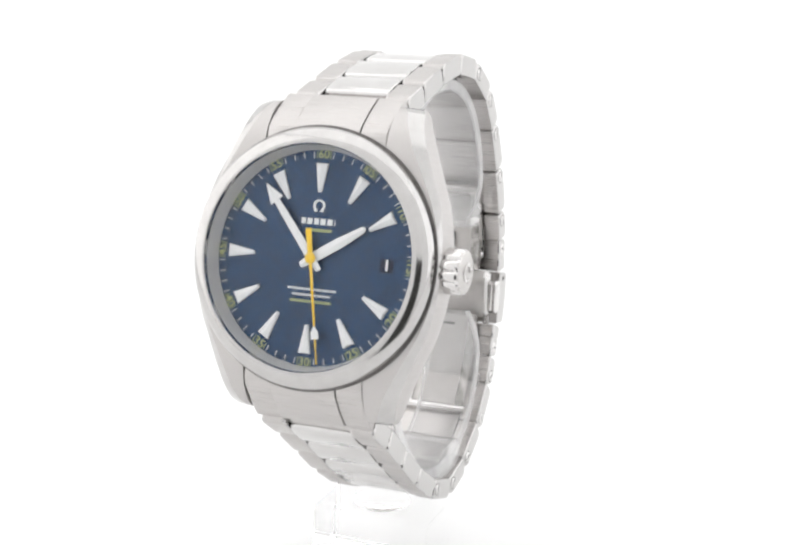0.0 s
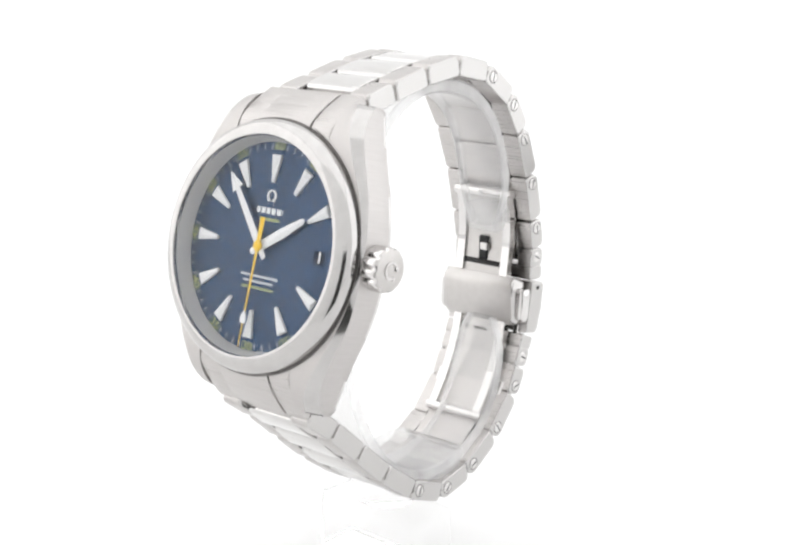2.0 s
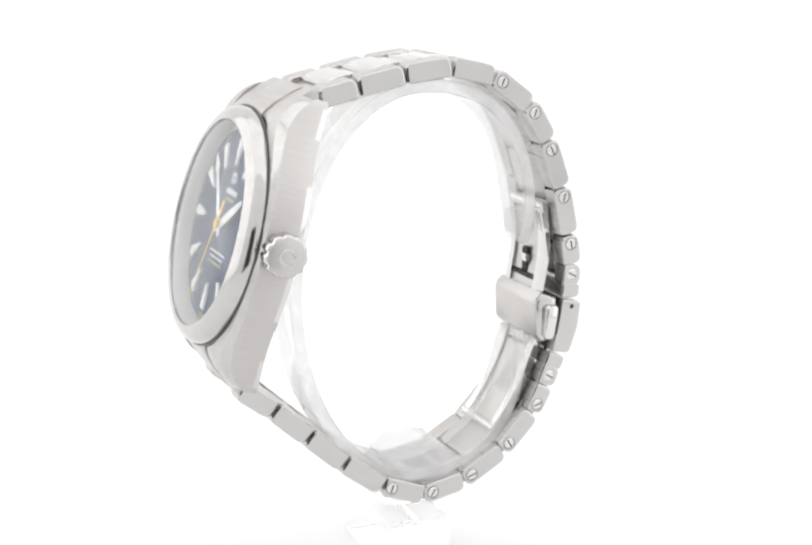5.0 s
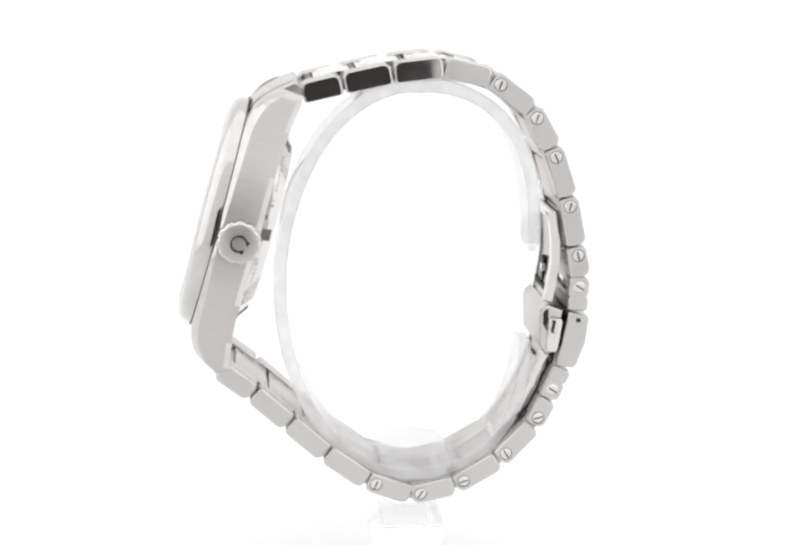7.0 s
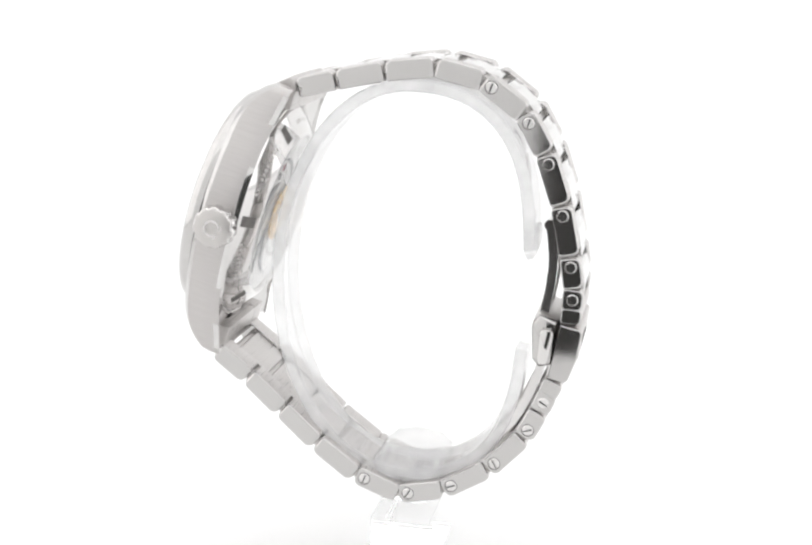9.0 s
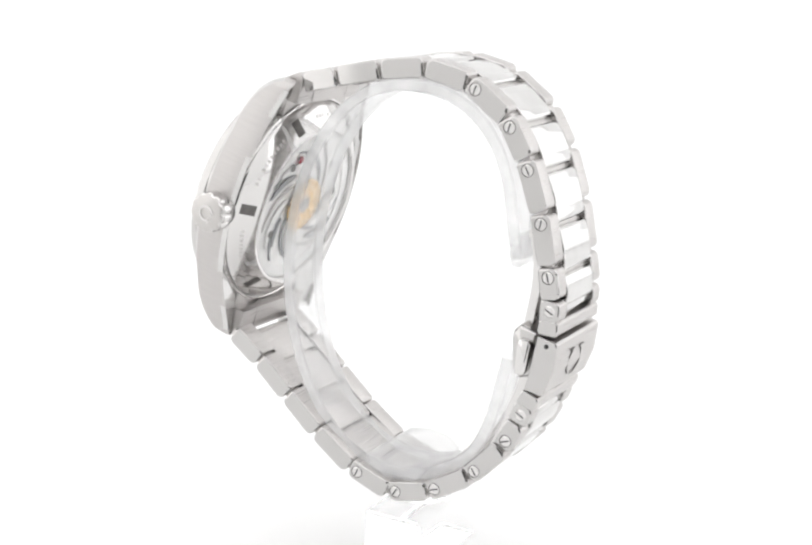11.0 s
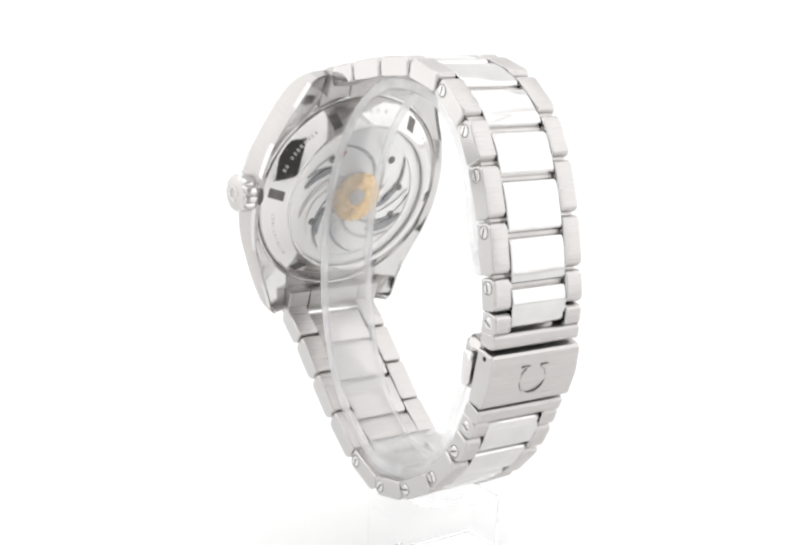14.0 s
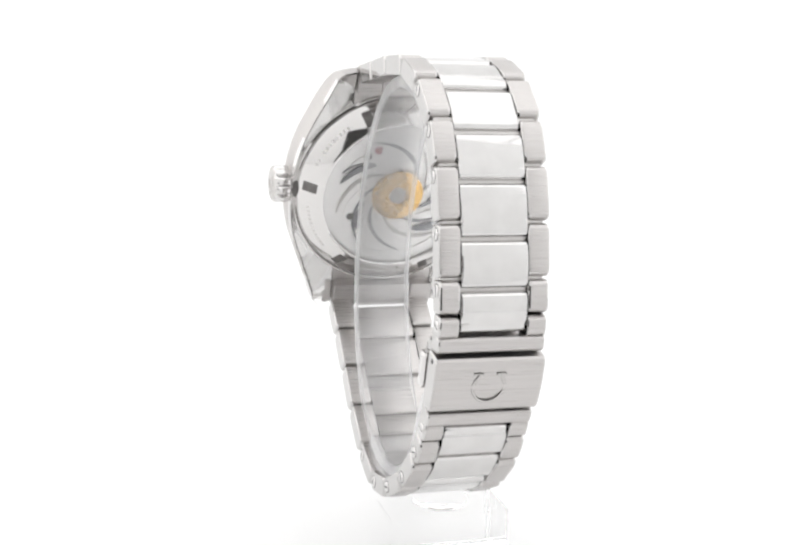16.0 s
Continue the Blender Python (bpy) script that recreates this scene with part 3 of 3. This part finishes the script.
def bracelet():
    def screw(y, z, x, parent):
        bm = bmesh.new()
        lathe(bm, [(0.01, 0.14), (0.85, 0.14), (1.0, 0.0), (1.0, -0.6), (0.01, -0.6)], 20)
        sc = part("screw", bm, POLISHED, parent, "slotted screw head", Matrix.Translation((x * MM, y * MM, z * MM)) @ Matrix.Rotation(radians(90), 4, "Y"))
        bm = bmesh.new()
        lathe(bm, [(0.95, 0.01), (1.13, 0.01), (1.13, -0.3), (0.95, -0.3)], 20)
        part("screw_groove", bm, DARK_STEEL, sc)
        bm = bmesh.new()
        box(bm, -0.12, 0.12, -0.78, 0.78, 0.1, 0.155)
        part("slot", bm, BLACK, sc, "", Matrix.Rotation(radians(20 + 37 * (y * 3.1 % 5)), 4, "Z"))
        return sc

    for path, out, n in ((UPPER, 1, 9), (LOWER, -1, 9)):
        for k in range(n):
            a, b = path[k], path[k + 1]
            hw, ci = half_width(k), 5.55
            m = BAND
            prof = link_profile(a, b, 3.5, 0.35, out)
            for side in (-1, 1):
                bm = bmesh.new()
                x0, x1 = sorted((side * (ci + 0.12), side * hw))
                extrude_x(bm, prof, x0, x1, 0.38)
                lk = polished_ends(part("outer_link", bm, BRUSHED, watch, "brushed steel outer bracelet link", m, angle=15))
                if k >= 4 and side == 1:
                    p = Vector(a) + (Vector(b) - Vector(a)).normalized() * 1.75
                    screw(p.x, p.y, hw + 0.02, lk)
            ca, cb = along(path, k + 0.3), along(path, k + 1.3)
            nrm = Vector((-(cb - ca).y, (cb - ca).x)).normalized() * out * 0.12
            bm = bmesh.new()
            extrude_x(bm, link_profile(ca + nrm, cb + nrm, 3.2, 0.5, out, nose=0.95, dome=0.2), -ci, ci, 0.2)
            brushed_inside(part("centre_link", bm, MIRROR_SOFT, watch, "polished steel centre bracelet link", m, angle=15), nrm)
            bm = bmesh.new()
            lathe(bm, [(0.01, -ci), (0.75, -ci), (0.75, ci), (0.01, ci)], 12)
            p = along(path, k + 0.3)
            part("link_pin", bm, SATIN, watch, "", m @ Matrix.Translation((0, p.x * MM, p.y * MM)) @ Matrix.Rotation(radians(90), 4, "Y"))
            bm = bmesh.new()
            lathe(bm, [(0.01, -hw + 0.8), (0.7, -hw + 0.8), (0.7, hw - 0.8), (0.01, hw - 0.8)], 12)
            p = along(path, k)
            part("link_pin", bm, SATIN, watch, "", m @ Matrix.Translation((0, p.x * MM, p.y * MM)) @ Matrix.Rotation(radians(90), 4, "Y"))

    # end links between the lugs
    for s in (-1, 1):
        top = [(17.2, -0.75)] + [(19.2 + 6.5 * k / 14, -0.9 - 5.8 * (k / 14) ** 1.5) for k in range(15)] + [(25.6, -7.2), (25.0, -7.9), (24.3, -8.2), (20.3, -8.2), (20.3, -6.0), (17.2, -6.0)]
        for x0, x1, lift, name, mat in ((-10.05, -5.65, 0.0, "end_link_side", BRUSHED), (5.65, 10.05, 0.0, "end_link_side", BRUSHED), (-5.55, 5.55, 0.3, "end_link_centre", BRUSHED)):
            bm = bmesh.new()
            extrude_x(bm, [(s * y, z + (lift if z > -6.75 else 0)) for y, z in top], x0, x1, 0.2)
            part(name, bm, mat, watch, "", HEAD, angle=22)


def clasp():
    m = BAND
    hw = 9.0
    # slotted end pieces on both sides of the cover
    for path, out in ((UPPER, 1), (LOWER, -1)):
        a, b = Vector(path[9]), Vector(path[10])
        d = (b - a).normalized()
        bm = bmesh.new()
        extrude_x(bm, link_profile(a + d * 3.2, b, 3.5, 0.3, out, nose=0.7), -hw, hw, 0.25)
        polished_ends(part("clasp_end", bm, BRUSHED, watch, "brushed steel clasp end piece", m, angle=15))
        for side in (-1, 1):
            bm = bmesh.new()
            x0, x1 = sorted((side * 5.7, side * hw))
            extrude_x(bm, link_profile(a, a + d * 3.6, 3.5, 0.0, out, nose=1.2), x0, x1, 0.25)
            polished_ends(part("clasp_cheek", bm, BRUSHED, watch, "", m, angle=15))
        bm = bmesh.new()
        c0 = along(path, 9.3)
        extrude_x(bm, link_profile(c0 - d * 2.2, c0 + d * 0.9, 2.8, 0.0, out), -5.4, 5.4, 0.2)
        part("centre_link", bm, MIRROR_SOFT, watch, "", m)
        bm = bmesh.new()
        p = a + d * 1.75
        lathe(bm, [(0.01, 0.14), (0.85, 0.14), (1.0, 0.0), (1.0, -0.6), (0.01, -0.6)], 20)
        sc = part("screw", bm, POLISHED, watch, "slotted screw head", m @ Matrix.Translation((hw * MM, p.x * MM, p.y * MM)) @ Matrix.Rotation(radians(90), 4, "Y"))
        bm = bmesh.new()
        box(bm, -0.12, 0.12, -0.78, 0.78, 0.1, 0.155)
        part("slot", bm, BLACK, sc, "", Matrix.Rotation(radians(-30), 4, "Z"))
    # cover
    a, b = Vector((62.4, -16.3)), Vector((60.5, -25.9))
    d = (b - a).normalized()
    nrm = Vector((-d.y, d.x))
    if nrm.x < 0:
        nrm = -nrm
    prof = [a - nrm * 1.5, a + nrm * 1.9, a + nrm * 2.3 + d * 0.4, (a + b) / 2 + nrm * 2.75, b + nrm * 2.1 - d * 0.5, b + nrm * 1.6, b - nrm * 1.3]
    bm = bmesh.new()
    extrude_x(bm, [tuple(p) for p in prof], -9.3, 9.3, 0.3)
    cover = polished_ends(part("clasp_cover", bm, BRUSHED, watch, "brushed steel folding clasp cover", m, angle=15))
    bm = bmesh.new()
    c = (a + b) / 2 + nrm * 2.62
    face = Matrix(((-1, 0, 0, 0), (0, -d.x, nrm.x, c.x), (0, -d.y, nrm.y, c.y), (0, 0, 0, 1)))
    horseshoe(bm, 2.65, 0.26, 0.0, 0.14, gap=60, foot=0.5, m=face @ Matrix.Rotation(math.pi, 4, "Z"))
    part("emblem", bm, SATIN, cover, "raised open-ring emblem")
    bm = bmesh.new()
    horseshoe(bm, 2.65, 0.36, -0.1, 0.1, gap=59, foot=0.53, m=face @ Matrix.Rotation(math.pi, 4, "Z"))
    part("emblem_groove", bm, DARK_STEEL, cover, "dark engraved outline")
    bm = bmesh.new()
    lathe(bm, [(0.01, 0.03), (0.42, 0.03), (0.42, -0.3), (0.01, -0.3)], 12)
    h = a + d * 1.1 + nrm * 0.5
    part("pin_hole", bm, BLACK, cover, "", Matrix.Translation((9.3 * MM, h.x * MM, h.y * MM)) @ Matrix.Rotation(radians(90), 4, "Y"))
    # push buttons and inner block
    bm = bmesh.new()
    extrude_x(bm, [(60.3, -15.9), (59.7, -23.6), (57.5, -24.2), (56.3, -22.8), (55.9, -17.2), (56.2, -15.9), (57.3, -14.9)], -8.2, 8.2, 0.7)
    blk = polished_ends(part("clasp_block", bm, SATIN, watch, "satin steel clasp block with polished ends", m, angle=40))
    for side in (-1, 1):
        bm = bmesh.new()
        x0, x1 = sorted((side * 8.1, side * 9.7))
        extrude_x(bm, [(59.9, -17.6), (59.5, -17.0), (58.0, -16.9), (57.5, -17.5), (57.2, -22.6), (57.6, -23.2), (58.7, -23.2), (59.2, -22.7)], x0, x1, 0.4)
        part("push_button", bm, POLISHED, blk, "polished push button")
    # folding blades: rails with a plate between
    def blade(name, pts, hw, thick, open_from, open_to):
        n = len(pts)
        rails = []
        for side in (-1, 1):
            bm = bmesh.new()
            rings = []
            for k, p in enumerate(pts):
                p = Vector(p)
                t = (Vector(pts[min(k + 1, n - 1)]) - Vector(pts[max(k - 1, 0)])).normalized()
                q = Vector((-t.y, t.x)) * thick / 2
                xa, xb = side * (hw - 1.7), side * hw
                rings.append([(xa, *(p - q)), (xb, *(p - q)), (xb, *(p + q)), (xa, *(p + q))])
            loft(bm, rings)
            rails.append(part(name + "_rail", bm, POLISHED, watch, "", m, angle=25))
        bm = bmesh.new()
        rings = []
        for k, p in enumerate(pts):
            if not open_from <= k / (n - 1) <= open_to:
                continue
            p = Vector(p)
            t = (Vector(pts[min(k + 1, n - 1)]) - Vector(pts[max(k - 1, 0)])).normalized()
            q = Vector((-t.y, t.x)) * thick * 0.22
            rings.append([(-hw + 1.6, *(p - q)), (hw - 1.6, *(p - q)), (hw - 1.6, *(p + q)), (-hw + 1.6, *(p + q))])
        loft(bm, rings)
        part(name + "_plate", bm, SATIN, watch, "", m, angle=25)
        for e in (pts[0],) if name == "upper_blade" else (pts[-1],):
            bm = bmesh.new()
            lathe(bm, [(0.01, -hw - 0.4), (0.95, -hw - 0.4), (0.95, hw + 0.4), (0.01, hw + 0.4)], 16)
            part("hinge_pin", bm, POLISHED, watch, "", m @ Matrix.Translation((0, e[0] * MM, e[1] * MM)) @ Matrix.Rotation(radians(90), 4, "Y"))
    blade("upper_blade", [(57.9, 0.4), (58.4, -2.1), (58.7, -4.6), (58.8, -7.2), (58.6, -9.8), (58.2, -12.4), (57.8, -15.0)], 6.0, 1.5, 0.0, 1.0)
    blade("lower_blade", [(57.9, -23.1), (57.1, -26.6), (55.9, -29.9), (54.5, -33.0), (52.9, -35.8), (51.3, -38.2), (49.7, -40.4)], 6.0, 1.5, 0.0, 1.0)
    for side in (-1, 1):
        bm = bmesh.new()
        rings = []
        for k in range(13):
            u = k / 12
            y, z = 59.3 - 8.0 * u ** 1.75, -22.0 - 17.5 * u
            xa, xb = side * 6.6, side * 7.7
            rings.append([(xa, y, z), (xb, y, z), (xb, y + 1.0, z - 0.4), (xa, y + 1.0, z - 0.4)])
        loft(bm, rings)
        part("clasp_leaf", bm, POLISHED, watch, "curved polished leaf beside the folding blade", m, angle=25)
    bm = bmesh.new()
    for x in (-3.4, -2.9, -1.0, -0.5, 0.1, 0.6, 1.2):
        box(bm, x, x + 0.36, 56.55, 57.0, -26.0, -25.5)
    part("engraved_line", bm, DARK_STEEL, watch, "", m)
    # the openings are black boxes in place of shaded depth
    bm = bmesh.new()
    box(bm, -1.0, 1.0, 57.7, 58.5, -12.6, -8.0, 0.15)
    part("catch_slot", bm, BLACK, watch, "dark catch opening", m)
    bm = bmesh.new()
    box(bm, -0.5, 1.2, 57.4, 58.1, -10.6, -9.2, 0.12)
    part("catch", bm, POLISHED, watch, "", m)
    bm = bmesh.new()
    box(bm, -4.2, 4.2, 57.3, 58.1, -13.4, -12.5, 0.1)
    part("catch_slot", bm, BLACK, watch, "", m)


case()
dial()
seconds = hands_of_dial()
crown()
caseback()
bracelet()
clasp()

# ---- clear holder inside the bracelet, and the clear block below ----
holder = tagged(new("watch_holder"), "clear plastic C-shaped ring holding the bracelet open", "watch stand")
holder.location = (0, 0, BASE_Z)


def holder_parts():
    bm = bmesh.new()
    rings = []
    steps = 72
    for k in range(steps + 1):
        a = radians(8 + (347 - 8) * k / steps)
        c, s_ = math.cos(a), math.sin(a)
        e = 2 / 2.5 if c > 0 else 2 / 2.0
        cy = math.copysign(abs(c) ** e, c)
        sz = math.copysign(abs(s_) ** e, s_)
        p = Vector((33.5 + 22.7 * cy, -11.7 + 34.4 * sz))
        p.x -= 1.4 * max(0.0, 1 - k / 9) ** 1.5 + 1.6 * max(0.0, 1 - (steps - k) / 9) ** 1.5
        n = Vector((c / 23.0, s_ / 34.4)).normalized()
        h = 1.1
        ring = []
        w = 5.2 * math.sqrt(1 - (1 - min(1.0, (min(k, steps - k) + 0.6) / 4)) ** 2)  # both ends are rounded off
        for x, o in ((-w, -h + 0.3), (0.3 - w, -h), (w - 0.3, -h), (w, -h + 0.3), (w, h - 0.3), (w - 0.3, h), (0.3 - w, h), (-w, h - 0.3)):
            q = p + n * o
            ring.append((x + 2.6, q.x, q.y))
        rings.append(ring)
    loft(bm, rings)
    cap = bmesh.new()
    extrude_x(cap, [(56.0, -0.4), (56.2, -3.0), (55.8, -4.9), (55.1, -6.0), (54.3, -6.1), (53.7, -5.0), (53.5, -3.0), (54.1, -0.6)], -2.0, 7.2, 1.9)
    tip = part("ring_tip", cap, FROSTED, holder, "thick rounded end of the clear band", BAND)
    band = part("ring_band", bm, ACRYLIC, holder, "clear plastic band open towards the clasp", BAND)
    band.data.materials.append(ACRYLIC_RIM)
    for f in band.data.polygons:
        f.material_index = 1 if abs(f.normal.x) > 0.4 else 0
    bm = bmesh.new()
    extrude_x(bm, [(29.0, -44.1), (30.4, -46.7), (35.2, -47.4), (39.8, -46.6), (41.6, -43.8), (39.4, -42.0), (35.4, -41.4), (31.4, -42.0)], -4.6, 9.0, 0.6)
    pad = part("pad", bm, FROSTED, holder, "thick clear foot of the ring", BAND)
    for clear_part in (tip, band, pad):
        clear_part.visible_shadow = False


holder_parts()
block = tagged(new("display_block"), "small clear acrylic block under the bracelet", "display block")
block.location = (0, 0, BASE_Z)


def block_parts():
    low = (FLOOR_Z - BASE_Z) * 1000 + 0.1
    c = BAND @ Vector((-0.0022, 0.0345, 0))
    flat = Matrix(((math.cos(AZ), -math.sin(AZ), 0, c.x), (math.sin(AZ), math.cos(AZ), 0, c.y), (0, 0, 1, 0), (0, 0, 0, 1)))
    bm = bmesh.new()
    box(bm, -11.5, 11.5, -5.6, 5.6, low, -2.2, 0.5)
    part("block_body", bm, GLASSY, block, "", flat).visible_shadow = False
    bm = bmesh.new()
    lathe(bm, [(0.01, -2.1), (4.6, -2.1), (5.2, -1.7), (5.2, -1.3), (0.01, -1.0)], 40)
    part("block_cap", bm, GLASSY, block, "", flat).visible_shadow = False


block_parts()


# ---- movement ----
def motions():
    rows = [k * 0.5 for k in range(33)]
    for thing in (watch, holder, block):
        walk(thing, [(t, Matrix.Translation((0, 0, BASE_Z)) @ Matrix.Rotation(radians(turn(t)), 4, "Z")) for t in rows])
    walk(seconds, [(t, FACE @ Matrix.Rotation(radians(-80.2 - 6.0 * t - 90), 4, "Z")) for t in range(17)])


motions()
